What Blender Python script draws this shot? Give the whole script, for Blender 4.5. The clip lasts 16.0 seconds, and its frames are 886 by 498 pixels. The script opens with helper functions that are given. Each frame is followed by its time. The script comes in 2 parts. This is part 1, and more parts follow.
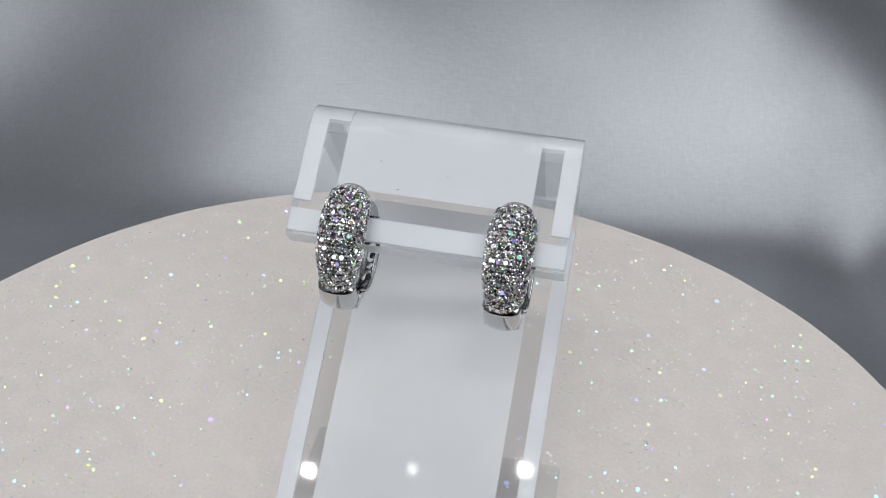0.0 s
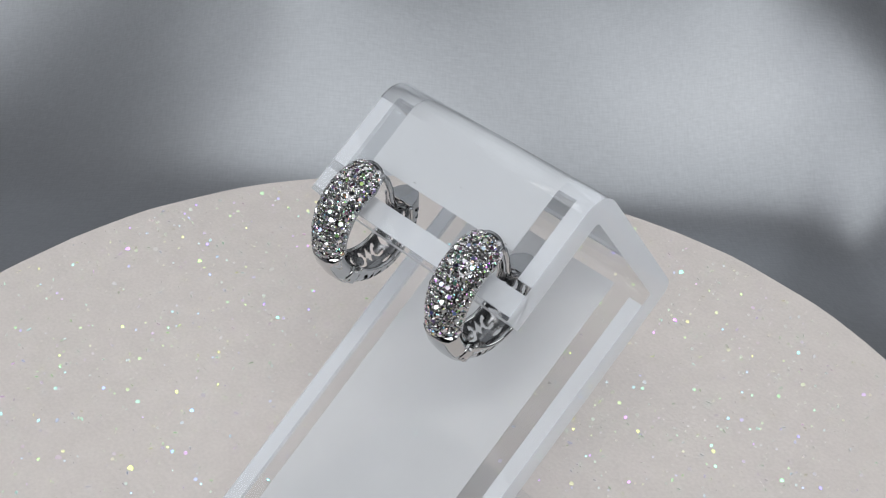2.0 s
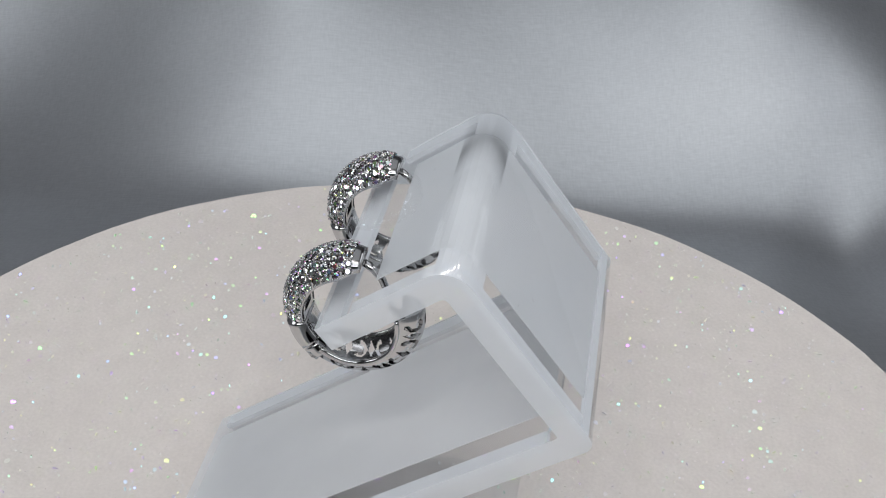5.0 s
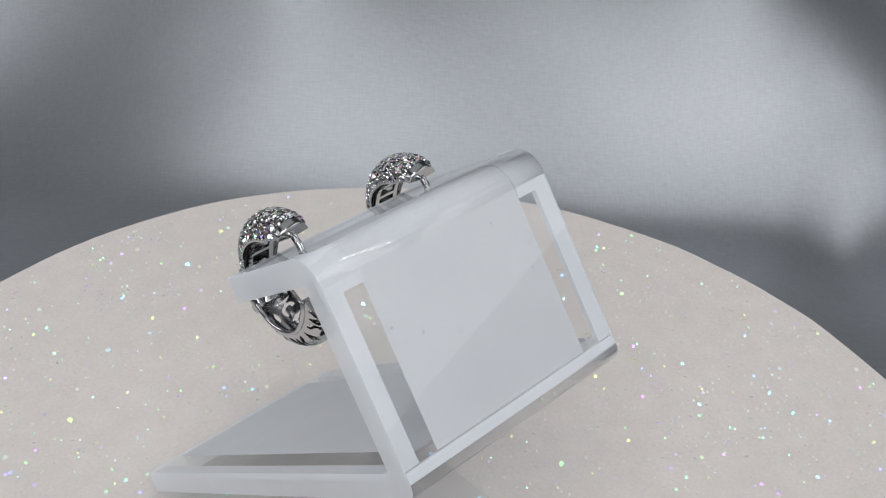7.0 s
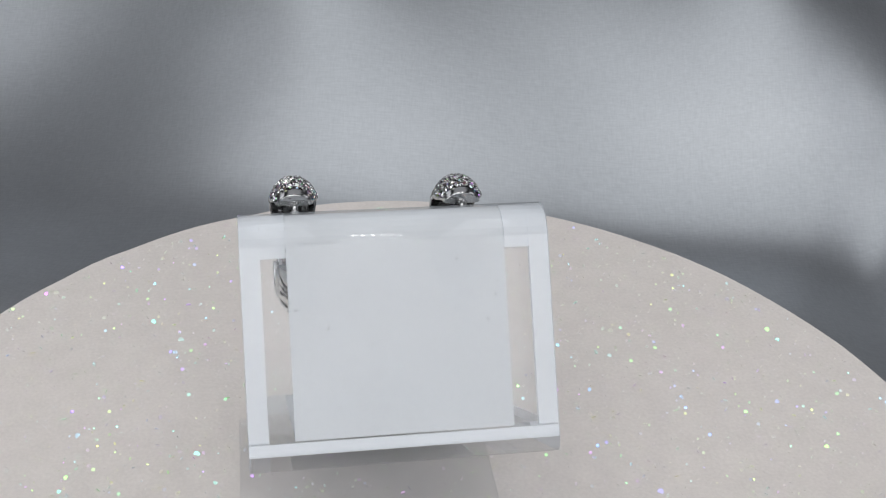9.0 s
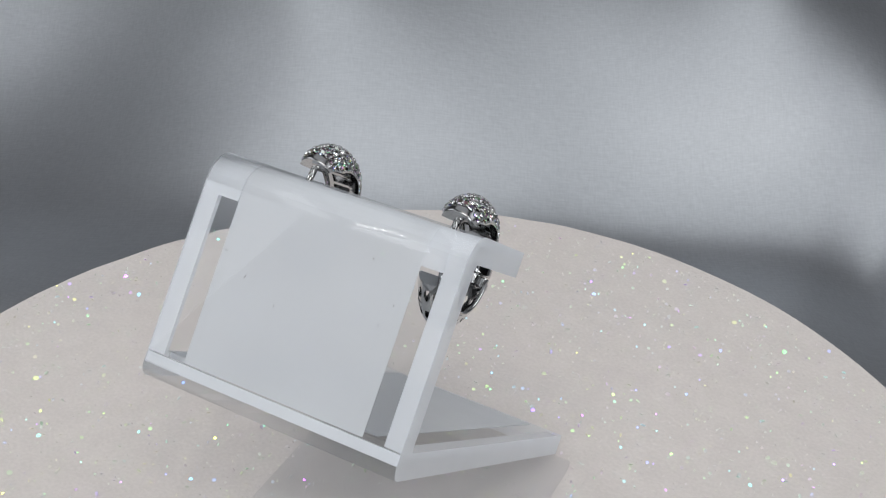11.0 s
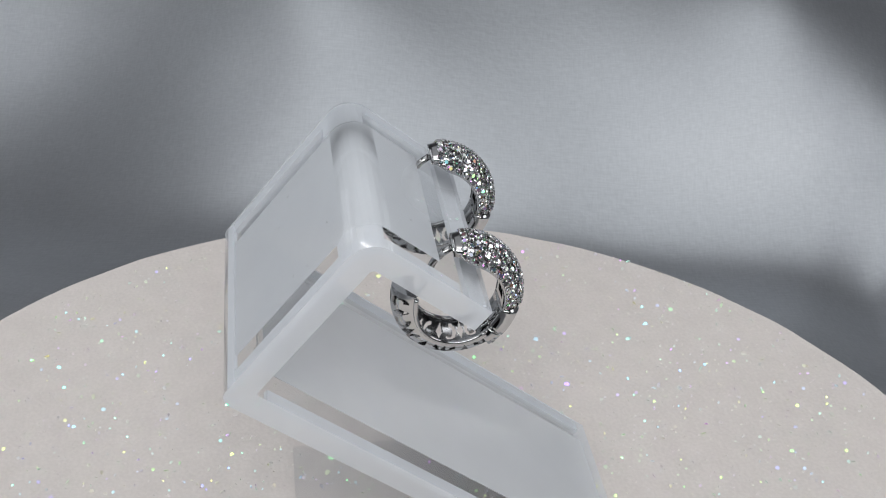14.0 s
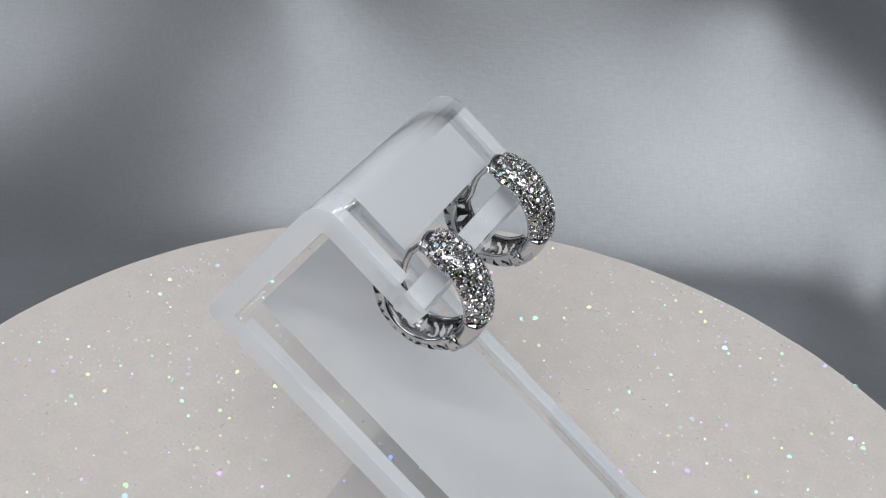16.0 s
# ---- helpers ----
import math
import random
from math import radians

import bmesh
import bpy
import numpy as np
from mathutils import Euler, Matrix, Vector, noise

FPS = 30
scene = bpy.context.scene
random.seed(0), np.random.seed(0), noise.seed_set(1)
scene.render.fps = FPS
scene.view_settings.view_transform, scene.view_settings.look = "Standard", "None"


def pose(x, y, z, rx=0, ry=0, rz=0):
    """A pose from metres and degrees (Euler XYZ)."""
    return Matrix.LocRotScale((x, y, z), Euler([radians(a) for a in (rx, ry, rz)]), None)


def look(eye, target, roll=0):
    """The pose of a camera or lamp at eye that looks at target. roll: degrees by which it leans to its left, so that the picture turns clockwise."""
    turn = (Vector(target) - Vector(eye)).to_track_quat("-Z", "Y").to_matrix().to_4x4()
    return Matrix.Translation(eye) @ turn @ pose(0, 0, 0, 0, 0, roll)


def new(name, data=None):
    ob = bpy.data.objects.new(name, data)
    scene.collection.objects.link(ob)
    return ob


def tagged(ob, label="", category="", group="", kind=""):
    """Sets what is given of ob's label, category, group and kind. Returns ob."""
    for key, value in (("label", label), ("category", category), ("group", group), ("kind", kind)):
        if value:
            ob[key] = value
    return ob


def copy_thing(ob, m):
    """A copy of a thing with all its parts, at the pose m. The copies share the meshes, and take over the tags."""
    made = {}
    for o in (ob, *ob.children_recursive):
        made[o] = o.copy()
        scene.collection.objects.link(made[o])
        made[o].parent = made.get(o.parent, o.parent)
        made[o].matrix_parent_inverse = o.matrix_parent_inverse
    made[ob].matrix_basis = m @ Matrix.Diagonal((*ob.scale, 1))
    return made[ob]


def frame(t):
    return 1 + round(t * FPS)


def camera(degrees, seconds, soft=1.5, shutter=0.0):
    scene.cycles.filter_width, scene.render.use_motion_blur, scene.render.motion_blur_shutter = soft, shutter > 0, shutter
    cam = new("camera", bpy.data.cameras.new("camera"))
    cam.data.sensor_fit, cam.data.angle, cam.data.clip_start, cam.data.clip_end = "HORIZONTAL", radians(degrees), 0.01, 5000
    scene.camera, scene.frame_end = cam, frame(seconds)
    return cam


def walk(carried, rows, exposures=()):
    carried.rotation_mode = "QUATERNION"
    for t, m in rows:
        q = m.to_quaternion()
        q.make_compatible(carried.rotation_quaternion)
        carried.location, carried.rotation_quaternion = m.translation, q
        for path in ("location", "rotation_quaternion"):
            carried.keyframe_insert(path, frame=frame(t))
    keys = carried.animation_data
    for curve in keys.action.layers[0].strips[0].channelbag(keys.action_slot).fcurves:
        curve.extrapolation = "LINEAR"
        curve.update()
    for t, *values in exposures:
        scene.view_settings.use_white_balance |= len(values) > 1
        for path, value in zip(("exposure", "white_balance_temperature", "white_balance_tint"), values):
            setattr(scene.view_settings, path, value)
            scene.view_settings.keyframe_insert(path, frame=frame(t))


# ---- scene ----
MM = 0.001
cam = camera(40.5, 16.0, soft=1.05, shutter=0.0)

# camera: seconds, yaw, pitch; it stands on one spot and sways a little
EYE = (0.0, -0.1066, 0.1224)
PATH = [
    (0, -2.29, -35.32), (0.5, -2.30, -35.68), (1, -2.52, -35.94), (1.5, -2.88, -36.28), (2, -2.15, -36.44), (2.5, -2.00, -36.42), (3, -2.25, -36.58), (3.5, -2.54, -36.56), (4, -2.69, -36.47), (4.8, -2.58, -36.20), (5.7, -2.45, -35.91), (6.5, -2.34, -35.65), (7, -2.71, -35.85), (7.5, -2.10, -35.74), (8, -1.19, -35.59), (8.5, -1.30, -35.30), (9.3, -1.27, -35.23), (10.2, -1.24, -35.15), (11, -1.22, -35.07), (11.5, -1.48, -35.19), (12, -1.34, -34.91), (12.5, -1.04, -34.81), (13, -1.21, -35.05), (13.5, -1.27, -34.67), (14, -0.95, -34.27), (14.5, -1.06, -33.83), (15, -1.25, -33.49), (15.5, -1.28, -33.65), (16, -1.24, -33.63)]
# turntable: seconds, shift in mm, turn in degrees
TURN = [
    (0, -1.94, 1.78, -11.47), (0.5, -1.35, 1.35, -20.39), (1, -1.27, 0.36, -29.43), (1.5, -0.53, -0.49, -38.29), (2, -0.48, -0.69, -46.79), (2.5, -1.02, -1.59, -55.53), (3, -1.00, -1.75, -64.69), (3.5, -0.53, -1.26, -73.69), (4, -0.50, -1.41, -83.05), (4.8, 0.10, -0.90, -97.04), (5.7, 0.78, -0.33, -112.79), (6.5, 1.39, 0.18, -126.79), (7, 0.67, -0.39, -136.24), (7.5, -0.04, -0.26, -144.84), (8, 0.47, -0.25, -153.45), (8.5, 0.89, -0.56, -161.75), (9.3, 0.56, -0.80, -176.32), (10.2, 0.18, -1.08, -192.70), (11, -0.15, -1.32, -207.27), (11.5, -0.40, -2.06, -216.39), (12, -0.12, -1.01, -225.45), (12.5, 0.60, 0.13, -234.46), (13, 0.28, 0.30, -243.66), (13.5, 0.26, 0.24, -252.45), (14, 0.91, -0.37, -260.99), (14.5, 1.15, 0.75, -269.34), (15, 1.07, 1.87, -277.63), (15.5, 1.23, 2.77, -286.17), (16, 1.08, 3.11, -295.11)]
EXPOSURES = [(0, -0.20), (4, -0.26), (8.5, -0.26), (16, -0.25)]
walk(cam, [(t, pose(*EYE, 0, 0, yaw) @ pose(0, 0, 0, 90 + pitch) @ pose(0, 0, 0, 0, 0, 3.22)) for t, yaw, pitch in PATH], EXPOSURES)

# ---- light ----
world = bpy.data.worlds.new("world")
scene.world = world
world.use_nodes = True
world.node_tree.nodes["Background"].inputs[0].default_value = (0.8, 0.85, 0.9, 1)
world.node_tree.nodes["Background"].inputs[1].default_value = 0.05


def area_lamp(name, eye, target, sx, sy, watts, colour):
    data = bpy.data.lights.new(name, "AREA")
    data.shape, data.size, data.size_y, data.energy, data.color = "RECTANGLE", sx, sy, watts, colour
    ob = new(name, data)
    ob.matrix_basis = look(eye, target)
    return ob


area_lamp("tent_lamp", (0.0, 0.19, 0.645), (0, 0.19, 0), 0.66, 0.84, 1.42, (0.93, 0.965, 1.0))
for side in (-1, 1):
    area_lamp("side_lamp", (side * 0.45, 0.02, 0.24), (0, 0.02, 0.08), 0.5, 0.36, 1.4, (0.94, 0.97, 1.0))
area_lamp("front_fill_lamp", (0.0, -0.40, 0.38), (0, 0, 0.03), 0.56, 0.20, 1.45, (0.955, 0.975, 1.0))
for lx in (-0.20, -0.135, -0.065, 0.005, 0.07, 0.14):
    area_lamp("led_lamp", (lx, -0.298, 0.52), (0, 0, 0.03), 0.006, 0.006, 0.20, (1.0, 0.98, 0.96))


# ---- materials ----
def material(name):
    m = bpy.data.materials.new(name)
    m.use_nodes = True
    return m, m.node_tree.nodes, m.node_tree.links, m.node_tree.nodes["Principled BSDF"]


def node(nodes, kind, **values):
    n = nodes.new(kind)
    for k, v in values.items():
        n.inputs[k.replace("_", " ")].default_value = v
    return n


def ramp(nodes, links, fac, stops):
    r = nodes.new("ShaderNodeValToRGB")
    while len(r.color_ramp.elements) < len(stops):
        r.color_ramp.elements.new(0.5)
    for e, (at, c) in zip(r.color_ramp.elements, stops):
        e.position, e.color = at, (*c, 1)
    links.new(fac, r.inputs[0])
    return r


def bump(nodes, links, bsdf, height, strength, distance):
    b = node(nodes, "ShaderNodeBump", Strength=strength, Distance=distance)
    links.new(height, b.inputs["Height"])
    links.new(b.outputs[0], bsdf.inputs["Normal"])


def coords(nodes, links, scale=(1, 1, 1)):
    tc = nodes.new("ShaderNodeTexCoord")
    mp = nodes.new("ShaderNodeMapping")
    mp.inputs["Scale"].default_value = scale
    links.new(tc.outputs["Object"], mp.inputs[0])
    return mp.outputs[0]


def make_board():
    m, n, l, b = material("glitter_board")
    c = coords(n, l)
    fine = node(n, "ShaderNodeTexNoise", Scale=1800.0, Detail=3.0)
    soft = node(n, "ShaderNodeTexNoise", Scale=240.0, Detail=5.0)
    for q in (fine, soft):
        l.new(c, q.inputs["Vector"])
    mix = node(n, "ShaderNodeMix")
    mix.data_type = "FLOAT"
    mix.inputs[0].default_value = 0.45
    l.new(fine.outputs[0], mix.inputs[2])
    l.new(soft.outputs[0], mix.inputs[3])
    r = ramp(n, l, mix.outputs[0], [(0.3, (0.59, 0.545, 0.52)), (0.7, (0.68, 0.63, 0.60))])
    l.new(r.outputs[0], b.inputs["Base Color"])
    b.inputs["Roughness"].default_value = 0.6
    bump(n, l, b, fine.outputs[0], 0.16, 0.0002)
    return m


def make_flake():
    """White flakes with an iridescent mirror skin."""
    m, n, l, b = material("glitter_flake")
    n.remove(b)
    g = n.new("ShaderNodeNewGeometry")
    hsv = node(n, "ShaderNodeCombineColor")
    hsv.mode = "HSV"
    hue = n.new("ShaderNodeMath")
    hue.operation = "MULTIPLY_ADD"
    hue.inputs[1].default_value, hue.inputs[2].default_value = 0.62, 0.17
    l.new(g.outputs["Random Per Island"], hue.inputs[0])
    l.new(hue.outputs[0], hsv.inputs[0])
    hsv.inputs[1].default_value, hsv.inputs[2].default_value = 0.92, 1.0
    bright = node(n, "ShaderNodeMix")
    bright.data_type = "RGBA"
    bright.inputs[0].default_value = 0.70
    bright.inputs[6].default_value = (0, 0, 0, 1)
    l.new(hsv.outputs[0], bright.inputs[7])
    gloss = node(n, "ShaderNodeBsdfGlossy", Roughness=0.16)
    l.new(bright.outputs[2], gloss.inputs[0])
    under = n.new("ShaderNodeBsdfDiffuse")
    under.inputs[0].default_value = (0.655, 0.605, 0.575, 1)
    both = n.new("ShaderNodeAddShader")
    l.new(under.outputs[0], both.inputs[0])
    l.new(gloss.outputs[0], both.inputs[1])
    l.new(both.outputs[0], n["Material Output"].inputs[0])
    return m


def make_satin():
    m, n, l, b = material("silver_satin")
    c = coords(n, l, (1, 1, 1))
    weave = node(n, "ShaderNodeTexNoise", Scale=420.0, Detail=3.0)
    thread = node(n, "ShaderNodeTexNoise", Scale=1.0, Detail=2.0)
    cloudy = node(n, "ShaderNodeTexNoise", Scale=14.0, Detail=3.0)
    l.new(c, weave.inputs["Vector"])
    l.new(c, cloudy.inputs["Vector"])
    cross = node(n, "ShaderNodeTexNoise", Scale=1.0, Detail=2.0)
    l.new(coords(n, l, (220, 1500, 1500)), thread.inputs["Vector"])
    l.new(coords(n, l, (1500, 260, 260)), cross.inputs["Vector"])
    woven = node(n, "ShaderNodeMix")
    woven.data_type = "FLOAT"
    woven.inputs[0].default_value = 0.45
    l.new(thread.outputs[0], woven.inputs[2])
    l.new(cross.outputs[0], woven.inputs[3])
    mix = node(n, "ShaderNodeMix")
    mix.data_type = "FLOAT"
    mix.inputs[0].default_value = 0.45
    l.new(woven.outputs[0], mix.inputs[2])
    l.new(cloudy.outputs[0], mix.inputs[3])
    r = ramp(n, l, mix.outputs[0], [(0.3, (0.56, 0.58, 0.605)), (0.7, (0.72, 0.74, 0.77))])
    l.new(r.outputs[0], b.inputs["Base Color"])
    b.inputs["Metallic"].default_value = 0.97
    b.inputs["Roughness"].default_value = 0.42
    bump(n, l, b, weave.outputs[0], 0.22, 0.0003)
    return m


def make_acrylic(name="clear_acrylic", rough=0.02, gloss_part=0.022):
    """Clear thin plastic: light goes straight through, with a glossy skin."""
    m, n, l, b = material(name)
    n.remove(b)
    clear = n.new("ShaderNodeBsdfTransparent")
    clear.inputs[0].default_value = (0.97, 0.975, 0.98, 1)
    gloss = node(n, "ShaderNodeBsdfGlossy", Roughness=rough)
    mix = n.new("ShaderNodeMixShader")
    facing = node(n, "ShaderNodeLayerWeight", Blend=0.5)
    steep = n.new("ShaderNodeMath")
    steep.operation = "POWER"
    steep.inputs[1].default_value = 5.0
    l.new(facing.outputs["Facing"], steep.inputs[0])
    skin = n.new("ShaderNodeMath")
    skin.operation = "MULTIPLY_ADD"
    skin.inputs[1].default_value, skin.inputs[2].default_value = 0.65, gloss_part
    l.new(steep.outputs[0], skin.inputs[0])
    l.new(skin.outputs[0], mix.inputs[0])
    l.new(clear.outputs[0], mix.inputs[1])
    l.new(gloss.outputs[0], mix.inputs[2])
    l.new(mix.outputs[0], n["Material Output"].inputs[0])
    return m


def make_frost(name, colour, through_part, clear_part):
    """Matt white plastic that lets some light through."""
    m, n, l, b = material(name)
    noise_tex = node(n, "ShaderNodeTexNoise", Scale=160.0, Detail=6.0)
    l.new(coords(n, l), noise_tex.inputs["Vector"])
    r = ramp(n, l, noise_tex.outputs[0], [(0.3, tuple(v * 0.965 for v in colour)), (0.7, colour)])
    b.inputs["Roughness"].default_value = 0.55
    b.inputs["Specular IOR Level"].default_value = 0.25
    l.new(r.outputs[0], b.inputs["Base Color"])
    t = n.new("ShaderNodeBsdfTranslucent")
    l.new(r.outputs[0], t.inputs[0])
    mix = n.new("ShaderNodeMixShader")
    mix.inputs[0].default_value = through_part
    l.new(b.outputs[0], mix.inputs[1])
    l.new(t.outputs[0], mix.inputs[2])
    clear = n.new("ShaderNodeBsdfTransparent")
    mix2 = n.new("ShaderNodeMixShader")
    mix2.inputs[0].default_value = clear_part
    l.new(mix.outputs[0], mix2.inputs[1])
    l.new(clear.outputs[0], mix2.inputs[2])
    l.new(mix2.outputs[0], n["Material Output"].inputs[0])
    return m


def make_silver(name, rough, colour):
    m, n, l, b = material(name)
    tex = node(n, "ShaderNodeTexNoise", Scale=700.0, Detail=3.0)
    l.new(coords(n, l), tex.inputs["Vector"])
    r = ramp(n, l, tex.outputs[0], [(0.3, (rough * 0.6,) * 3), (0.7, (rough * 1.4,) * 3)])
    l.new(r.outputs[0], b.inputs["Roughness"])
    b.inputs["Base Color"].default_value = (*colour, 1)
    b.inputs["Metallic"].default_value = 1.0
    return m


def make_crystal():
    """Cut stones: fire and inner reflections are put into each facet's tint and lean."""
    m, n, l, b = material("crystal")
    info, geo = n.new("ShaderNodeObjectInfo"), n.new("ShaderNodeNewGeometry")
    both = n.new("ShaderNodeCombineXYZ")
    l.new(info.outputs["Random"], both.inputs[0])
    l.new(geo.outputs["Random Per Island"], both.inputs[1])
    dice = n.new("ShaderNodeTexWhiteNoise")
    l.new(both.outputs[0], dice.inputs["Vector"])
    split = n.new("ShaderNodeSeparateColor")
    l.new(dice.outputs["Color"], split.inputs[0])
    hsv = node(n, "ShaderNodeCombineColor")
    hsv.mode = "HSV"
    fire = ramp(n, l, split.outputs[1], [(0.0, (0.02,) * 3), (0.55, (0.08,) * 3), (1.0, (0.65,) * 3)])
    depth = ramp(n, l, split.outputs[2], [(0.0, (0.10,) * 3), (0.5, (0.75,) * 3), (1.0, (1.0,) * 3)])
    l.new(split.outputs[0], hsv.inputs[0])
    l.new(fire.outputs[0], hsv.inputs[1])
    l.new(depth.outputs[0], hsv.inputs[2])
    l.new(hsv.outputs[0], b.inputs["Base Color"])
    tilt = n.new("ShaderNodeVectorMath")
    tilt.operation = "MULTIPLY_ADD"
    l.new(dice.outputs["Color"], tilt.inputs[0])
    tilt.inputs[1].default_value = (1.0, 1.0, 1.0)
    tilt.inputs[2].default_value = (-0.5, -0.5, -0.5)
    lean = n.new("ShaderNodeVectorMath")
    l.new(tilt.outputs[0], lean.inputs[0])
    l.new(geo.outputs["Normal"], lean.inputs[1])
    unit = n.new("ShaderNodeVectorMath")
    unit.operation = "NORMALIZE"
    l.new(lean.outputs[0], unit.inputs[0])
    l.new(unit.outputs[0], b.inputs["Normal"])
    b.inputs["Metallic"].default_value = 0.95
    b.inputs["Roughness"].default_value = 0.06
    return m


def make_plain(name, colour, rough):
    m, n, l, b = material(name)
    tex = node(n, "ShaderNodeTexNoise", Scale=3.0, Detail=6.0)
    l.new(coords(n, l), tex.inputs["Vector"])
    r = ramp(n, l, tex.outputs[0], [(0.3, tuple(v * 0.92 for v in colour)), (0.7, colour)])
    l.new(r.outputs[0], b.inputs["Base Color"])
    b.inputs["Roughness"].default_value = rough
    return m


BOARD, FLAKE, SATIN, ACRYLIC = make_board(), make_flake(), make_satin(), make_acrylic()
BEND = make_acrylic("heated_acrylic", 0.11, 0.03)
EDGE = make_frost("frosted_edge", (0.94, 0.965, 1.0), 0.30, 0.28)
FILM = make_frost("film", (0.86, 0.88, 0.905), 0.38, 0.26)
FILM_LOW = make_frost("thin_film", (0.86, 0.88, 0.905), 0.36, 0.40)
BAND = make_frost("refracted_edge_band", (0.94, 0.965, 1.0), 0.30, 0.40)
SILVER = make_silver("polished_silver", 0.06, (0.56, 0.56, 0.56))
SHADE_SILVER = make_silver("shade_silver", 0.2, (0.27, 0.27, 0.275))
CRYSTAL = make_crystal()
WALL_PAINT = make_plain("wall_paint", (0.74, 0.74, 0.74), 0.8)
DARK_PAINT = make_plain("dark_paint", (0.14, 0.14, 0.15), 0.7)
CEILING_PAINT = make_plain("ceiling_paint", (0.75, 0.75, 0.75), 0.8)
TENT_DARK = make_plain("tent_fabric", (0.17, 0.17, 0.18), 0.7)
TABLE_PAINT = make_plain("table_paint", (0.5, 0.5, 0.5), 0.5)
WHITE_PLASTIC = make_plain("white_plastic", (0.7, 0.7, 0.7), 0.4)
SPECK = make_plain("dust", (0.22, 0.21, 0.21), 0.8)


# ---- building helpers ----
def part(name, bm, mat, parent=None, label="", smooth=False):
    """Links a bmesh as one mesh object, under parent if there is one."""
    me = bpy.data.meshes.new(name)
    for f in bm.faces:
        f.smooth = smooth
    bm.to_mesh(me)
    bm.free()
    for q in (mat if isinstance(mat, (list, tuple)) else (mat,)):
        me.materials.append(q)
    ob = new(name, me)
    ob.parent = parent
    return tagged(ob, label)


def box(bm, lo, hi):
    vs = [bm.verts.new((x, y, z)) for z in (lo[2], hi[2]) for y in (lo[1], hi[1]) for x in (lo[0], hi[0])]
    for f in ((0, 2, 3, 1), (4, 5, 7, 6), (0, 1, 5, 4), (2, 6, 7, 3), (0, 4, 6, 2), (1, 3, 7, 5)):
        bm.faces.new([vs[i] for i in f])


def sweep(bm, rings, close_ends=True, loop=False):
    """Skin over rings of points, each ring closed."""
    made = [[bm.verts.new(q) for q in ring] for ring in rings]
    k = len(made[0])
    pairs = list(zip(made, made[1:])) + ([(made[-1], made[0])] if loop else [])
    for a, b in pairs:
        for i in range(k):
            j = (i + 1) % k
            bm.faces.new((a[i], a[j], b[j], b[i]))
    if close_ends and not loop:
        bm.faces.new(made[0][::-1])
        bm.faces.new(made[-1])
    bmesh.ops.recalc_face_normals(bm, faces=bm.faces)


# ---- room and added, unseen light tent ----
def build_room():
    for name, lo, hi, mat in (
            ("floor", (-2, -2, -0.85), (2, 2, -0.80), TABLE_PAINT),
            ("ceiling", (-2, -2, 1.80), (2, 2, 1.85), CEILING_PAINT),
            ("wall_north", (-2, 2.0, -0.80), (2, 2.05, 1.80), WALL_PAINT),
            ("wall_south", (-2, -2.05, -0.80), (2, -2.0, 1.80), DARK_PAINT),
            ("wall_east", (2.0, -2, -0.80), (2.05, 2, 1.80), WALL_PAINT),
            ("wall_west", (-2.05, -2, -0.80), (-2.0, 2, 1.80), WALL_PAINT)):
        bm = bmesh.new()
        box(bm, lo, hi)
        tagged(part(name, bm, mat), "plain painted surface of the dim room", kind="structure")
    table = tagged(new("table"), "plain grey table under the light tent", "table")
    bm = bmesh.new()
    box(bm, (-0.75, -0.55, -0.150), (0.75, 0.75, -0.122))
    part("tabletop", bm, TABLE_PAINT, table)
    for sx in (-0.7, 0.66):
        for sy in (-0.5, 0.66):
            bm = bmesh.new()
            box(bm, (sx, sy, -0.80), (sx + 0.04, sy + 0.04, -0.151))
            part("leg", bm, TABLE_PAINT, table)
    tent = tagged(new("light_tent"), "unseen dark grey fabric tent added round the set, open at the front", "light tent")
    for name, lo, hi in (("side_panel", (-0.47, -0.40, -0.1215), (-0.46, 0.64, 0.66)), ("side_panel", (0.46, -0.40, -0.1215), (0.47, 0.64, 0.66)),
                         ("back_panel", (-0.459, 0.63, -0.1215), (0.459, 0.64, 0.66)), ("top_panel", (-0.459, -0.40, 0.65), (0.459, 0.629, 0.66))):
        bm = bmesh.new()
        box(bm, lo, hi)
        part(name, bm, TENT_DARK, tent)


build_room()


# ---- satin cloth ----
def cloth_bumps(x, y):
    def swell(cx, cy, angle, wide, long, high):
        c, s = math.cos(radians(angle)), math.sin(radians(angle))
        u, v = (x - cx) * c + (y - cy) * s, -(x - cx) * s + (y - cy) * c
        return high * math.exp(-(u / wide) ** 2 - (v / long) ** 2)
    h = swell(-0.174, 0.298, 22, 0.082, 0.078, -0.0265)
    h += swell(-0.058, 0.342, 30, 0.040, 0.070, 0.014)
    h += swell(0.085, 0.240, -10, 0.054, 0.044, -0.010)
    h += swell(0.130, 0.314, 10, 0.046, 0.060, 0.019)
    h += swell(0.146, 0.200, -14, 0.016, 0.055, -0.009)
    h += swell(0.0, 0.235, 0, 0.070, 0.034, -0.007)
    h += swell(0.168, 0.252, 0, 0.030, 0.045, 0.009)
    h += swell(-0.140, 0.165, 20, 0.026, 0.026, 0.007)
    return h + 0.002 * noise.noise((x * 13, y * 10, 3.1))


def smooth_step(a, b, v):
    v = max(0.0, min(1.0, (v - a) / (b - a)))
    return v * v * (3 - 2 * v)


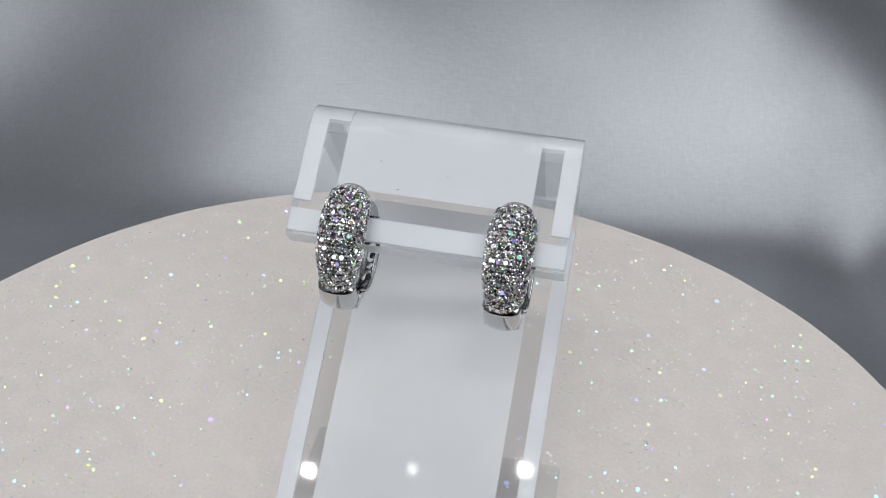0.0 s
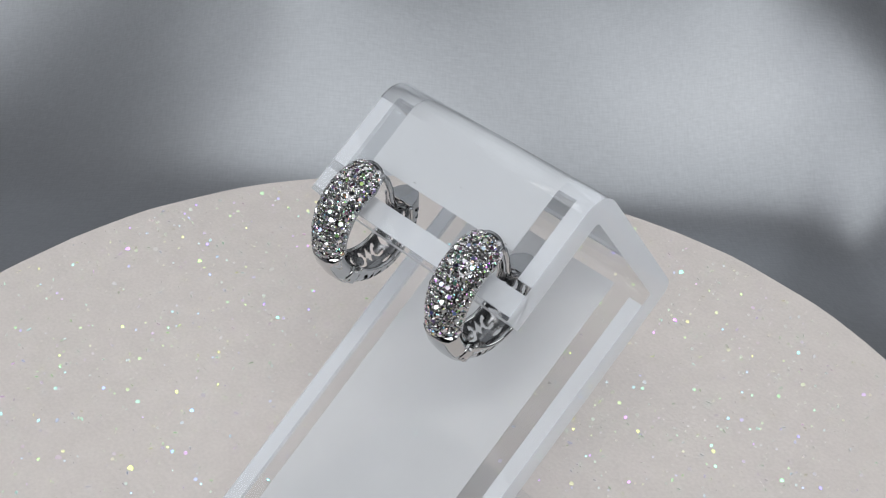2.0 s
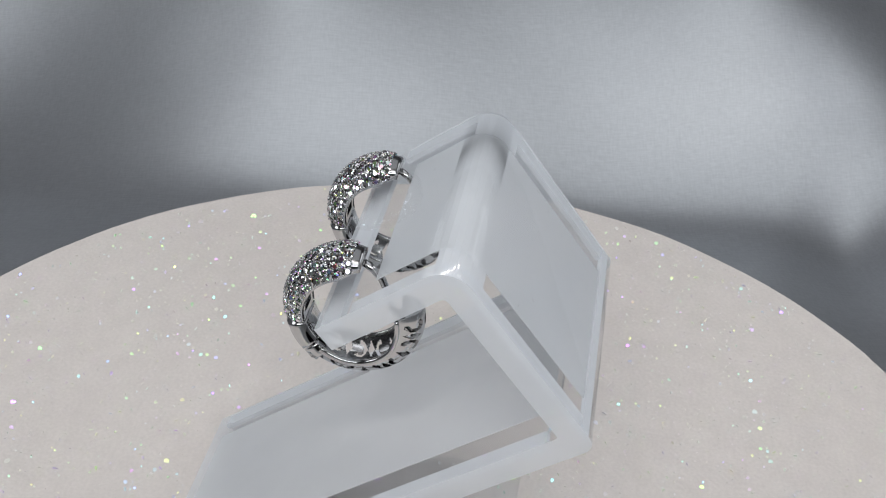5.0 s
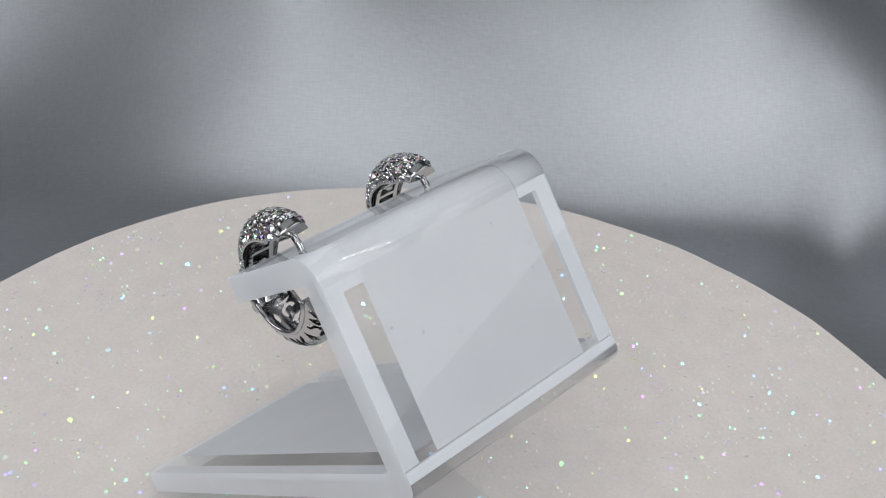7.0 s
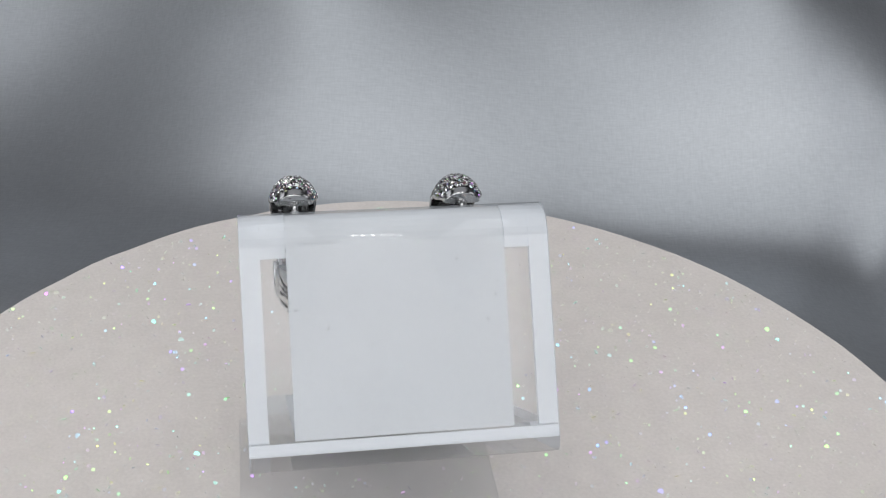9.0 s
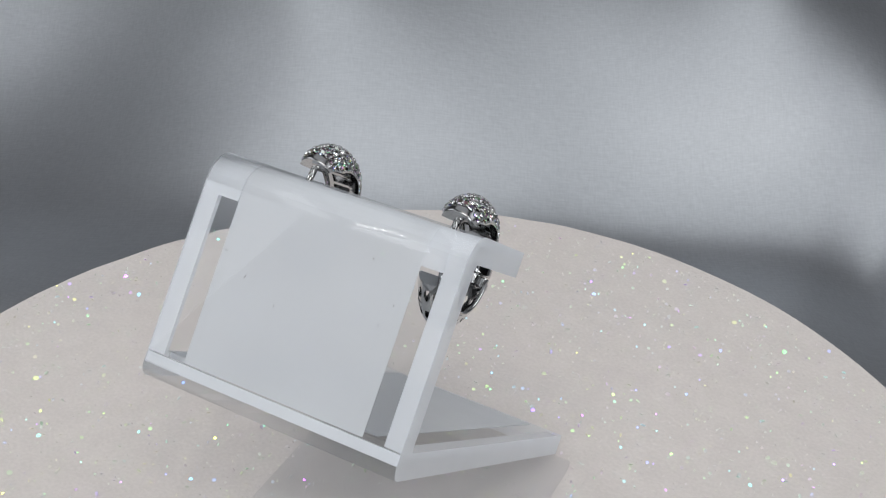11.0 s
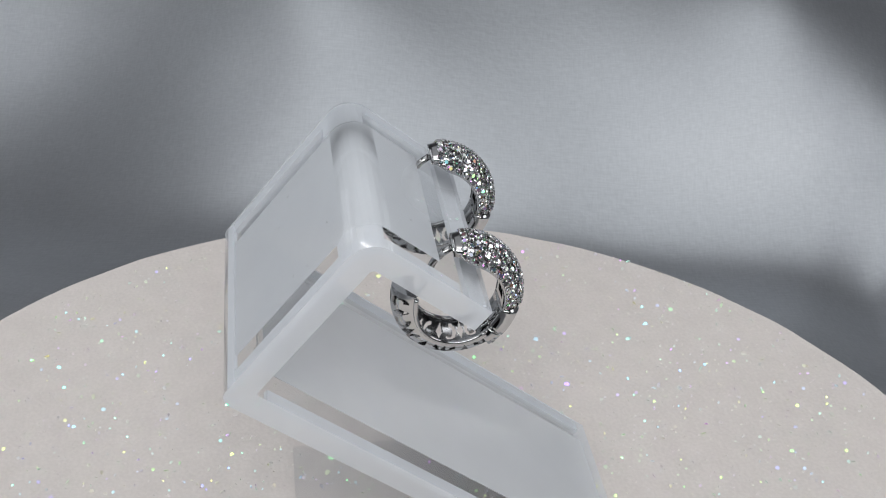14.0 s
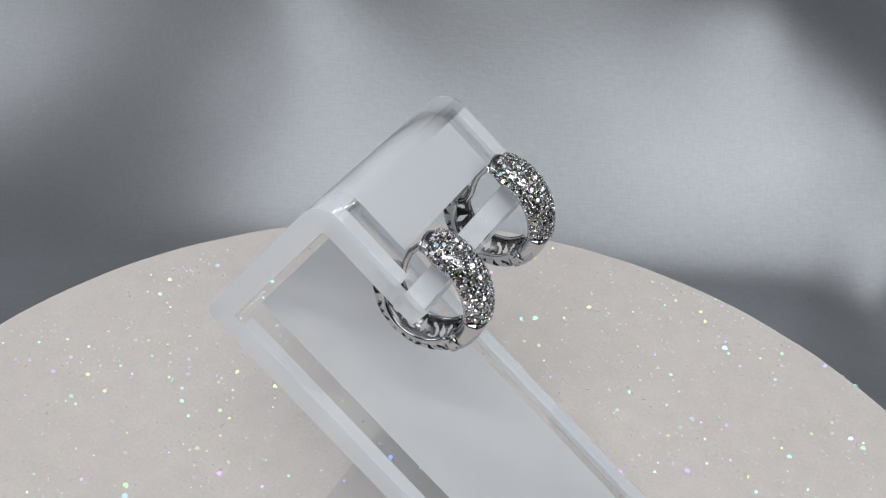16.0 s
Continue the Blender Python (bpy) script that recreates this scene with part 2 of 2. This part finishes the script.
def build_cloth():
    bm = bmesh.new()
    nx, ny = 170, 130
    step = 0.93 / ny
    xs = [-0.45 + 0.90 * i / nx for i in range(nx + 1)]
    rise = 0.0
    grid = []
    for j in range(ny + 1):
        y = -0.35 + step * j
        rise += step * (0.46 * smooth_step(0.14, 0.26, y) - 0.45 * math.exp(-((y - 0.208) / 0.041) ** 2) + 0.5 * smooth_step(0.40, 0.58, y))
        grid.append([bm.verts.new((x, y, -0.090 + rise + cloth_bumps(x, y))) for x in xs])
    for j in range(ny):
        for i in range(nx):
            bm.faces.new((grid[j][i], grid[j][i + 1], grid[j + 1][i + 1], grid[j + 1][i]))
    extra = bmesh.ops.extrude_face_region(bm, geom=bm.faces[:])
    for v in extra["geom"]:
        if isinstance(v, bmesh.types.BMVert):
            v.co.z -= 0.0006
    bmesh.ops.recalc_face_normals(bm, faces=bm.faces)
    tagged(part("satin_cloth", bm, SATIN, smooth=True), "silver grey satin cloth draped in soft folds", "cloth")


build_cloth()


# ---- turntable ----
def build_turntable():
    table = tagged(new("turntable"), "round white glitter board on a turntable", "turntable")
    rng = random.Random(4)
    outline = []
    for i in range(150):
        a = 2 * math.pi * i / 150
        r = 82.43 + -0.08 * math.cos(a) + 0.69 * math.sin(a) + -0.56 * math.cos(2 * a) + 0.66 * math.sin(2 * a) + -0.09 * math.cos(3 * a) + 0.42 * math.sin(3 * a) + 0.3 * noise.noise((math.cos(a) * 9, math.sin(a) * 9, 4))
        outline.append((r * math.cos(a) * MM, r * math.sin(a) * MM))
    bm = bmesh.new()
    rings = []
    for z, k in ((-4.0, 0.998), (-0.35, 1.0), (0.0, 0.9965)):
        rings.append([(x * k, y * k, z * MM) for x, y in outline])
    sweep(bm, rings)
    part("board", bm, BOARD, table, "white glitter foam board with a hand-cut edge")
    verts, faces = [], []
    for i in range(8000):
        r, a = 80.4 * math.sqrt(rng.random()), rng.uniform(0, 2 * math.pi)
        size = rng.uniform(0.40, 0.50) if i % 60 == 0 else rng.uniform(0.08, 0.17) if i % 5 else rng.uniform(0.22, 0.36)
        lean = 0.62
        turn = Euler((max(-1, min(1, rng.gauss(0, lean))), max(-1, min(1, rng.gauss(0, lean))), rng.uniform(0, 6.28))).to_matrix()
        base = len(verts)
        for k in range(6):
            q = turn @ Vector((math.cos(k * math.pi / 3) * size, math.sin(k * math.pi / 3) * size, 0))
            verts.append(((r * math.cos(a) + q.x) * MM, (r * math.sin(a) + q.y) * MM, (0.09 + q.z) * MM))
        faces.append(list(range(base, base + 6)))
    me = bpy.data.meshes.new("glitter")
    me.from_pydata(verts, [], faces)
    me.materials.append(FLAKE)
    ob = new("glitter", me)
    ob.parent = table
    tagged(ob, "iridescent glitter flakes", kind="stuff")
    bm = bmesh.new()
    rings = []
    for z, r in ((-87, 0), (-87, 60), (-80, 62), (-30, 62), (-22, 70), (-5, 70), (-5, 0)):
        rings.append([(max(r, 0.01) * math.cos(2 * math.pi * i / 64) * MM, max(r, 0.01) * math.sin(2 * math.pi * i / 64) * MM, z * MM) for i in range(64)])
    sweep(bm, rings)
    part("base", bm, WHITE_PLASTIC, table, "white plastic turntable body")
    return table


turntable = build_turntable()


# ---- acrylic stand; local x to the side, y to the back, z up, in mm ----
STAND_AT = (4.9, 8.1)
HALF, THICK = 15.0, 2.8


def fillet(points, radii, steps=7):
    """Rounds the inner corners of a line of (y, z) points."""
    out = [Vector(points[0])]
    for a, b, c, r in zip(points, points[1:], points[2:], radii):
        a, b, c = Vector(a), Vector(b), Vector(c)
        u, v = (a - b).normalized(), (c - b).normalized()
        half = math.acos(max(-1, min(1, u.dot(v)))) / 2
        d = r / math.tan(half)
        centre = b + (u + v).normalized() * (r / math.sin(half))
        p0, p1 = b + u * d, b + v * d
        d0, d1 = p0 - centre, p1 - centre
        a0, a1 = math.atan2(d0.y, d0.x), math.atan2(d1.y, d1.x)
        turn = (a1 - a0 + math.pi) % (2 * math.pi) - math.pi
        out.append(b + u * (d + 0.25))
        out += [centre + r * Vector((math.cos(a0 + turn * k / steps), math.sin(a0 + turn * k / steps))) for k in range(steps + 1)]
        out.append(b + v * (d + 0.25))
    return out + [Vector(points[-1])]


def offset(line, d):
    """The line moved by d to its left."""
    out = []
    for i, q in enumerate(line):
        u = (line[min(i + 1, len(line) - 1)] - line[max(i - 1, 0)]).normalized()
        out.append(q + Vector((-u.y, u.x)) * d)
    return out


# middle line of the bent sheet, from the tip of the lip to the front of the slope
BENDS = [Vector(q) for q in ((-11.8, 47.7), (-0.15, 56.8), (13.4, 39.45), (-33.6, 2.9))]
LINE = fillet(BENDS, (1.9, 0.2))


def mitred(points, d):
    """A line of straight legs moved by d to its left, its corners kept sharp."""
    sides = [(q - p).normalized() for p, q in zip(points, points[1:])]
    out = [points[0] + Vector((-sides[0].y, sides[0].x)) * d]
    for p, u, v in zip(points[1:], sides, sides[1:]):
        m = (Vector((-u.y, u.x)) + Vector((-v.y, v.x))).normalized()
        out.append(p + m * d / m.dot(Vector((-u.y, u.x))))
    return out + [points[-1] + Vector((-sides[-1].y, sides[-1].x)) * d]


def build_stand():
    stand = tagged(new("earring_stand"), "clear acrylic earring stand bent from one sheet with frosted edges", "display stand")
    bm = bmesh.new()
    a, b = fillet(mitred(BENDS, THICK / 2), (3.2, 1.5)), fillet(mitred(BENDS, -THICK / 2), (0.6, 0.35))
    loop = a + b[::-1]
    left = [bm.verts.new((-HALF * MM, q.x * MM, q.y * MM)) for q in loop]
    right = [bm.verts.new((HALF * MM, q.x * MM, q.y * MM)) for q in loop]
    k, n = len(loop), len(a)
    for i in range(k):
        j = (i + 1) % k
        f = bm.faces.new((left[i], left[j], right[j], right[i]))
        f.material_index = 1 if i in (n - 1, k - 1) else 0
        f.smooth = (loop[i] - loop[j]).length < 1.2
        if f.smooth and f.material_index == 0:
            f.material_index = 2
    for side in (left, right):
        for i in range(n - 1):
            f = bm.faces.new((side[i], side[i + 1], side[k - 2 - i], side[k - 1 - i]))
            f.material_index = 1
    bmesh.ops.recalc_face_normals(bm, faces=bm.faces)
    me = bpy.data.meshes.new("sheet")
    bm.to_mesh(me)
    bm.free()
    me.materials.append(ACRYLIC)
    me.materials.append(EDGE)
    me.materials.append(BEND)
    sheet = new("sheet", me)
    sheet.parent = stand
    tagged(sheet, "clear bent acrylic sheet with frosted cut edges")

    def film(name, start, end, side, lo, hi, mat, label, skin=0.14, deep=0.75):
        """A thin skin on one face of the sheet, between two lengths along its middle line."""
        pts, run = [], 0.0
        fine = []
        for p, q in zip(LINE, LINE[1:]):
            steps = max(1, int((q - p).length / 0.5))
            fine += [p.lerp(q, s / steps) for s in range(steps)]
        fine.append(LINE[-1])
        keep = []
        for i, p in enumerate(fine):
            run += (p - fine[i - 1]).length if i else 0
            if start <= run <= end:
                keep.append(p)
        low, high = offset(keep, side * (THICK / 2 - deep)), offset(keep, side * (THICK / 2 - skin))
        bm = bmesh.new()
        sweep(bm, [[(lo * MM, p.x * MM, p.y * MM), (hi * MM, p.x * MM, p.y * MM), (hi * MM, q.x * MM, q.y * MM), (lo * MM, q.x * MM, q.y * MM)]
                   for p, q in zip(low, high)])
        return part(name, bm, mat, stand, label, smooth=False)

    film("film", 5.9, 34.7, 1, -10.6, 10.6, FILM, "milky film over the lip and the back panel", 0.25, 0.32)
    film("film", 37.9, 93.5, -1, -10.6, 10.6, FILM_LOW, "milky film over the slope", -0.10, -0.03)
    film("tip_band", 0.1, 3.5, 1, -HALF + 0.04, HALF - 0.04, BAND, "pale band imitating the refracted edge along the tip")
    corner = mitred(BENDS, THICK / 2)[2]
    along = (BENDS[2] - BENDS[1]).normalized()
    inward = Vector((along.y, -along.x))
    strip = [corner - along * 2.7 + inward * 0.14, corner - along * 1.55 + inward * 0.14, corner - along * 1.55 + inward * 0.6, corner - along * 2.7 + inward * 0.6]
    bm = bmesh.new()
    sweep(bm, [[(x * MM, q.x * MM, q.y * MM) for q in strip] for x in (-HALF + 0.04, HALF - 0.04)])
    part("corner_band", bm, EDGE, stand, "bright band along the bend")
    for sx in (-1, 1):
        for name, start, end, side, near, far in (("bend_patch", 13.1, 17.5, 1, 10.62, 13.04), ("side_band", 3.55, 34.7, 1, 13.05, HALF - 0.04),
                                                  ("side_band", 38.4, 94.0, -1, 13.05, HALF - 0.04)):
            lo, hi = sorted((sx * near, sx * far))
            film(name, start, end, side, lo, hi, BAND, "pale band imitating the refracted edge along the side")
    bm = bmesh.new()
    box(bm, (-17.3 * MM, -33.0 * MM, 0.05 * MM), (17.3 * MM, 7.3 * MM, 1.5 * MM))
    bmesh.ops.bevel(bm, geom=bm.edges[:], offset=0.25 * MM, segments=1, affect="EDGES")
    part("foot", bm, ACRYLIC, stand, "clear acrylic foot plate")
    rng = random.Random(11)
    verts, faces = [], []
    for start, end, side, count in ((6.0, 12.0, 1, 4), (18.0, 33.0, 1, 8), (40.0, 90.0, -1, 24)):
        for _ in range(count):
            want, run = rng.uniform(start, end), 0.0
            for p, q in zip(LINE, LINE[1:]):
                if run + (q - p).length >= want:
                    u = (q - p).normalized()
                    c = p + u * (want - run) + Vector((-u.y, u.x)) * side * (THICK / 2 + 0.05)
                    break
                run += (q - p).length
            x, turn, length, wide = rng.uniform(-10, 10), rng.uniform(0, 3.14), rng.uniform(0.06, 0.24), rng.uniform(0.03, 0.06)
            base = len(verts)
            for k in range(6):
                a = k * math.pi / 3
                along, across = math.cos(a) * length, math.sin(a) * wide
                e, f = along * math.cos(turn) - across * math.sin(turn), along * math.sin(turn) + across * math.cos(turn)
                verts.append(((x + e) * MM, (c.x + u.x * f) * MM, (c.y + u.y * f) * MM))
            faces.append(list(range(base, base + 6)))
    me = bpy.data.meshes.new("dust")
    me.from_pydata(verts, [], faces)
    me.materials.append(SPECK)
    dust = new("dust", me)
    dust.parent = stand
    tagged(dust, "tiny dark specks of lint", kind="stuff")
    return stand


earring_stand = build_stand()


# ---- earrings ----
CENTRE = (-9.9, 48.5)


def around(phi, r, x):
    """A point of the hoop: degrees from its front over its top, distance from the centre and sideways."""
    return Vector((x * MM, -r * 0.94 * math.cos(radians(phi)) * MM, r * math.sin(radians(phi)) * MM))


def dome(phi):
    """Half width, edge radius and crown height of the crystal-set front."""
    half = 2.0 + 0.5 * smooth_step(-22, 30, phi) - 0.6 * smooth_step(74, 99, phi)
    return half, 5.25 + 0.75 * smooth_step(72, 97, phi), 7.62 - 0.4 * smooth_step(80, 99, phi)


def dome_point(phi, u, lift=0.0):
    half, edge, crown = dome(phi)
    k = math.sqrt(max(0.0, 1 - 0.93 * u * u))
    low = math.sqrt(1 - 0.93)
    r = edge + (crown - edge) * (k - low) / (1 - low)
    return around(phi, r + lift, half * u)


def dome_normal(phi, u):
    e = 0.01
    a = dome_point(phi + 0.5, u) - dome_point(phi - 0.5, u)
    b = dome_point(phi, u + e) - dome_point(phi, u - e)
    n = a.cross(b).normalized()
    out = dome_point(phi, u) - around(phi, 0, 0)
    return n if n.dot(out) > 0 else -n


def lower_point(phi, u, lift=0.0):
    """The domed lower half of the hoop."""
    back = smooth_step(135, 185, -phi)
    half, edge, crown = 2.2 - 0.15 * back, 5.1 - 0.35 * back, 7.5 - 0.1 * back
    k = math.sqrt(max(0.0, 1 - 0.93 * u * u))
    low = math.sqrt(1 - 0.93)
    return around(phi, edge + (crown - edge) * (k - low) / (1 - low) + lift, half * u)


def pierced(phi, w):
    """Whether the scrollwork is open here; w runs from rim to rim over the dome."""
    s, v = (-phi - 57) / 57.3 * 7.0, w * 3.45
    if abs(v) > 3.05 or s < 0.0 or s > 15.7:
        return False
    period = 2.75
    cell = math.floor(s / period)
    ds = s - (cell + 0.5) * period
    sx = 1 if v > 0 else -1
    flip = sx if cell % 2 == 0 else -sx
    a, b = ds * flip, (abs(v) - 1.85) * 0.85
    rho, ang = math.hypot(a, b), math.atan2(b, a)
    if 0.40 < rho < 0.86 and -2.5 < ang < 1.75:
        return True
    far = s - round(s / period) * period
    if abs(far) / 0.48 + abs(abs(v) - 1.9) / 1.05 < 1:
        return True
    return (ds / 0.75) ** 2 + (v / 0.42) ** 2 < 1


def wire(bm, points, radius, sides=8, flat=1.0, axis=None):
    """A round or flattened wire along points; flat scales it along axis."""
    rings = []
    for i, p in enumerate(points):
        u = (points[min(i + 1, len(points) - 1)] - points[max(i - 1, 0)]).normalized()
        ref = axis[i] if axis else Vector((1, 0, 0))
        a = (ref - u * ref.dot(u)).normalized()
        b = u.cross(a)
        rings.append([p + (a * math.cos(2 * math.pi * k / sides) * flat + b * math.sin(2 * math.pi * k / sides)) * radius for k in range(sides)])
    sweep(bm, rings)


def band(bm, phis, section):
    """Sweeps section(phi), a list of (r, x), round the hoop."""
    sweep(bm, [[around(phi, r, x) for r, x in section(phi)] for phi in phis])


def span(a, b, n):
    return [a + (b - a) * i / n for i in range(n + 1)]


def stone_mesh():
    """A round brilliant: girdle, crown facets and table, each facet apart."""
    bm = bmesh.new()

    def ring(r, z, turn):
        return [Vector((r * math.cos((k + turn) * math.pi / 4), r * math.sin((k + turn) * math.pi / 4), z)) * MM for k in range(8)]
    low, girdle, crown, table = ring(0.36, -0.14, 0), ring(0.405, 0.0, 0), ring(0.33, 0.09, 0.5), ring(0.22, 0.14, 0)
    facets = [table]
    for k in range(8):
        j = (k + 1) % 8
        facets += [[low[k], low[j], girdle[j], girdle[k]], [girdle[k], girdle[j], crown[k]], [girdle[j], crown[j], table[j], crown[k]], [crown[k], table[j], table[k]]]
    centre = Vector((0, 0, 0))
    for f in facets:
        face = bm.faces.new([bm.verts.new(q) for q in f])
        face.normal_update()
        if face.normal.dot(face.calc_center_median() - centre) < 0:
            face.normal_flip()
    me = bpy.data.meshes.new("stone")
    bm.to_mesh(me)
    bm.free()
    me.materials.append(CRYSTAL)
    return me


STONE = stone_mesh()


def build_earring():
    thing = tagged(new("earring"), "silver huggie hoop earring set with small clear crystals", "earring", group="pair of earrings")
    rng = random.Random(7)
    # hollow front shell
    bm = bmesh.new()
    rings = []
    for phi in span(-13, 97, 32):
        outer = [dome_point(phi, u) for u in span(-1, 1, 12)]
        inner = [dome_point(phi, u * 0.86, -0.45) for u in span(1, -1, 12)]
        rings.append(outer + inner)
    sweep(bm, rings)
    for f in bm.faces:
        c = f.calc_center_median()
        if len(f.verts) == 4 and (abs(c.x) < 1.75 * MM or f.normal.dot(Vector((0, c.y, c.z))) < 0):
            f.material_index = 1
    shell = part("pave_front", bm, [SILVER, SHADE_SILVER], thing, "domed front paved with crystals", smooth=True)
    # end cap and the plate inside the shell
    bm = bmesh.new()
    sweep(bm, [[dome_point(phi, u, 0.0) for u in span(-1.0, 1.0, 12)] + [around(phi, 5.85, 0.9), around(phi, 5.75, 0), around(phi, 5.85, -0.9)] for phi in (96.0, 97.3)])
    part("end_cap", bm, SILVER, thing)
    bm = bmesh.new()
    for low, high, x0, x1 in ((-12, 32, -1.6, -1.05), (-12, 32, 1.05, 1.6), (-12, -5, -1.04, 1.04), (8, 12, -1.04, 1.04), (26, 32, -1.04, 1.04)):
        band(bm, span(low, high, 8), lambda phi: [(5.25, x0), (5.55, x0), (5.55, x1), (5.25, x1)])
    part("inner_frame", bm, SILVER, thing, "open frame inside the shell")
    # crystals in alternate columns, with beads between them
    verts, faces = [], []
    ball = bmesh.new()
    bmesh.ops.create_icosphere(ball, subdivisions=1, radius=0.14 * MM)
    ball_v, ball_f = [v.co.copy() for v in ball.verts], [[v.index for v in f.verts] for f in ball.faces]
    ball.free()
    column, phi = 0, -8.0
    while phi < 92:
        us = (-0.945, -0.77, -0.465, -0.155, 0.155, 0.465, 0.77, 0.945) if column % 2 == 0 else (-0.87, -0.62, -0.31, 0.0, 0.31, 0.62, 0.87)
        for u in us:
            if abs(u) < 0.96:
                n = dome_normal(phi, u)
                tilt = Euler((rng.gauss(0, 0.16), rng.gauss(0, 0.16), 0)).to_matrix().to_4x4()
                stone = new("stone", STONE)
                stone.parent = shell
                stone.matrix_basis = Matrix.Translation(dome_point(phi, u, 0.08)) @ n.to_track_quat("Z", "Y").to_matrix().to_4x4() @ tilt @ pose(0, 0, 0, 0, 0, rng.uniform(0, 45))
            for du, dp in ((0.155, 1.5), (0.155, -1.5)):
                if abs(u + du) <= 0.9:
                    c = dome_point(phi + dp * rng.uniform(0.9, 1.1), u + du, 0.20)
                    base = len(verts)
                    verts += [tuple(c + v) for v in ball_v]
                    faces += [[base + k for k in f] for f in ball_f]
        for u in (-0.985, 0.985):
            c = dome_point(phi + 1.5, u, 0.14)
            base = len(verts)
            verts += [tuple(c + v * 1.15) for v in ball_v]
            faces += [[base + k for k in f] for f in ball_f]
        column, phi = column + 1, phi + 5.9
    me = bpy.data.meshes.new("bead")
    me.from_pydata(verts, [], faces)
    me.polygons.foreach_set("use_smooth", [True] * len(faces))
    me.materials.append(SILVER)
    beads = new("setting_bead", me)
    beads.parent = shell
    tagged(beads, "tiny silver beads holding the crystals", kind="stuff")
    # plain polished hinge block
    bm = bmesh.new()
    band(bm, span(-13.3, -41, 10), lambda phi: [(5.2, -1.85), (6.2, -2.05), (7.1, -1.8), (7.5, -1.1), (7.62, 0), (7.5, 1.1), (7.1, 1.8), (6.2, 2.05), (5.2, 1.85), (5.1, 0)])
    part("hinge_block", bm, SILVER, thing, "plain polished hinge block", smooth=True)
    bm = bmesh.new()
    band(bm, span(-40.5, -55, 6), lambda phi: [(5.2, -1.15), (7.2, -1.15), (7.5, -0.9), (7.55, 0), (7.5, 0.9), (7.2, 1.15), (5.2, 1.15)])
    part("hinge_knuckle", bm, SILVER, thing, smooth=True)
    for sx in (-1, 1):
        bm = bmesh.new()
        band(bm, span(-43.0, -56, 6), lambda phi: [(5.2, sx * 1.34), (7.3, sx * 1.34), (7.1, sx * 1.75), (6.2, sx * 2.05), (5.2, sx * 1.9)])
        part("hinge_ear", bm, SILVER, thing, smooth=True)
    bm = bmesh.new()
    wire(bm, [around(-50.5, 6.7, x) for x in (-1.88, -1, 0, 1, 1.88)], 0.42 * MM, 10, 1.0, [Vector((0, 1, 0))] * 5)
    part("hinge_pin", bm, SILVER, thing, smooth=True)
    # domed lower half with scrolls cut out of it
    bm = bmesh.new()
    np_, nu = 140, 48
    top, low = {}, {}
    for i in range(np_):
        for j in range(nu):
            phi, w = -51 - 140.0 * (i + 0.5) / np_, -1 + 2.0 * (j + 0.5) / nu
            if pierced(phi, w):
                continue
            corners = [(i, j), (i + 1, j), (i + 1, j + 1), (i, j + 1)]
            for q in corners:
                if q not in top:
                    p, v = -51 - 140.0 * q[0] / np_, math.sin(1.302 * (-1 + 2.0 * q[1] / nu)) / 0.9641
                    top[q], low[q] = bm.verts.new(lower_point(p, v)), bm.verts.new(lower_point(p, v * 0.93, -0.5))
            bm.faces.new([top[q] for q in corners])
            bm.faces.new([low[q] for q in corners[::-1]])
    rim = {}
    for q, v in top.items():
        rim[v] = low[q]
    for e in [e for e in bm.edges if len(e.link_faces) == 1 and e.verts[0] in rim and e.verts[1] in rim]:
        f = e.link_faces[0]
        a, b = e.verts
        loop = next(k for k in f.loops if k.edge is e)
        a = loop.vert
        b = e.other_vert(a)
        bm.faces.new((b, a, rim[a], rim[b]))
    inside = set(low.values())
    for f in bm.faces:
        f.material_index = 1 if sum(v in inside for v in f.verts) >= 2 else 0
    bmesh.ops.recalc_face_normals(bm, faces=bm.faces)
    part("scroll_band", bm, [SILVER, SHADE_SILVER], thing, "openwork lower band pierced with scrolls", smooth=False)
    for sx in (-1, 1):
        bm = bmesh.new()
        wire(bm, [lower_point(phi, sx * 0.99, -0.12) for phi in span(-50.5, -190, 44)], 0.26 * MM, 8)
        part("rim_wire", bm, SILVER, thing, smooth=True)
    bm = bmesh.new()
    sweep(bm, [[lower_point(phi, u, 0.03) for u in span(-1.0, 1.0, 10)] + [around(phi, 4.75, 1.1), around(phi, 4.75, -1.1)] for phi in (-189.6, -192)])
    part("end_plate", bm, SILVER, thing)
    # ear post
    bm = bmesh.new()
    keys = [Vector((0, y * MM, z * MM)) for y, z in ((0.7, 5.9), (1.6, 5.2), (2.5, 4.2), (3.05, 2.8), (3.3, 1.4), (3.8, 0.3), (4.9, -0.3), (6.2, -0.6))]
    wire(bm, keys, 0.38 * MM, 10)
    part("ear_post", bm, SILVER, thing, "bent silver ear post", smooth=True)
    return thing


earring = build_earring()
earring_twin = copy_thing(earring, Matrix())


# ---- what moves ----
def motions():
    turns = [(t, pose(x * MM, y * MM, 0, 0, 0, a)) for t, x, y, a in TURN]
    seat = pose(STAND_AT[0] * MM, STAND_AT[1] * MM, 0)
    walk(turntable, turns)
    walk(earring_stand, [(t, m @ seat) for t, m in turns])
    for ob, x, drop in ((earring, 9.2, -1.2), (earring_twin, -8.5, -1.8)):
        hang = seat @ pose(x * MM, CENTRE[0] * MM, (CENTRE[1] + drop) * MM)
        walk(ob, [(t, m @ hang) for t, m in turns])


motions()
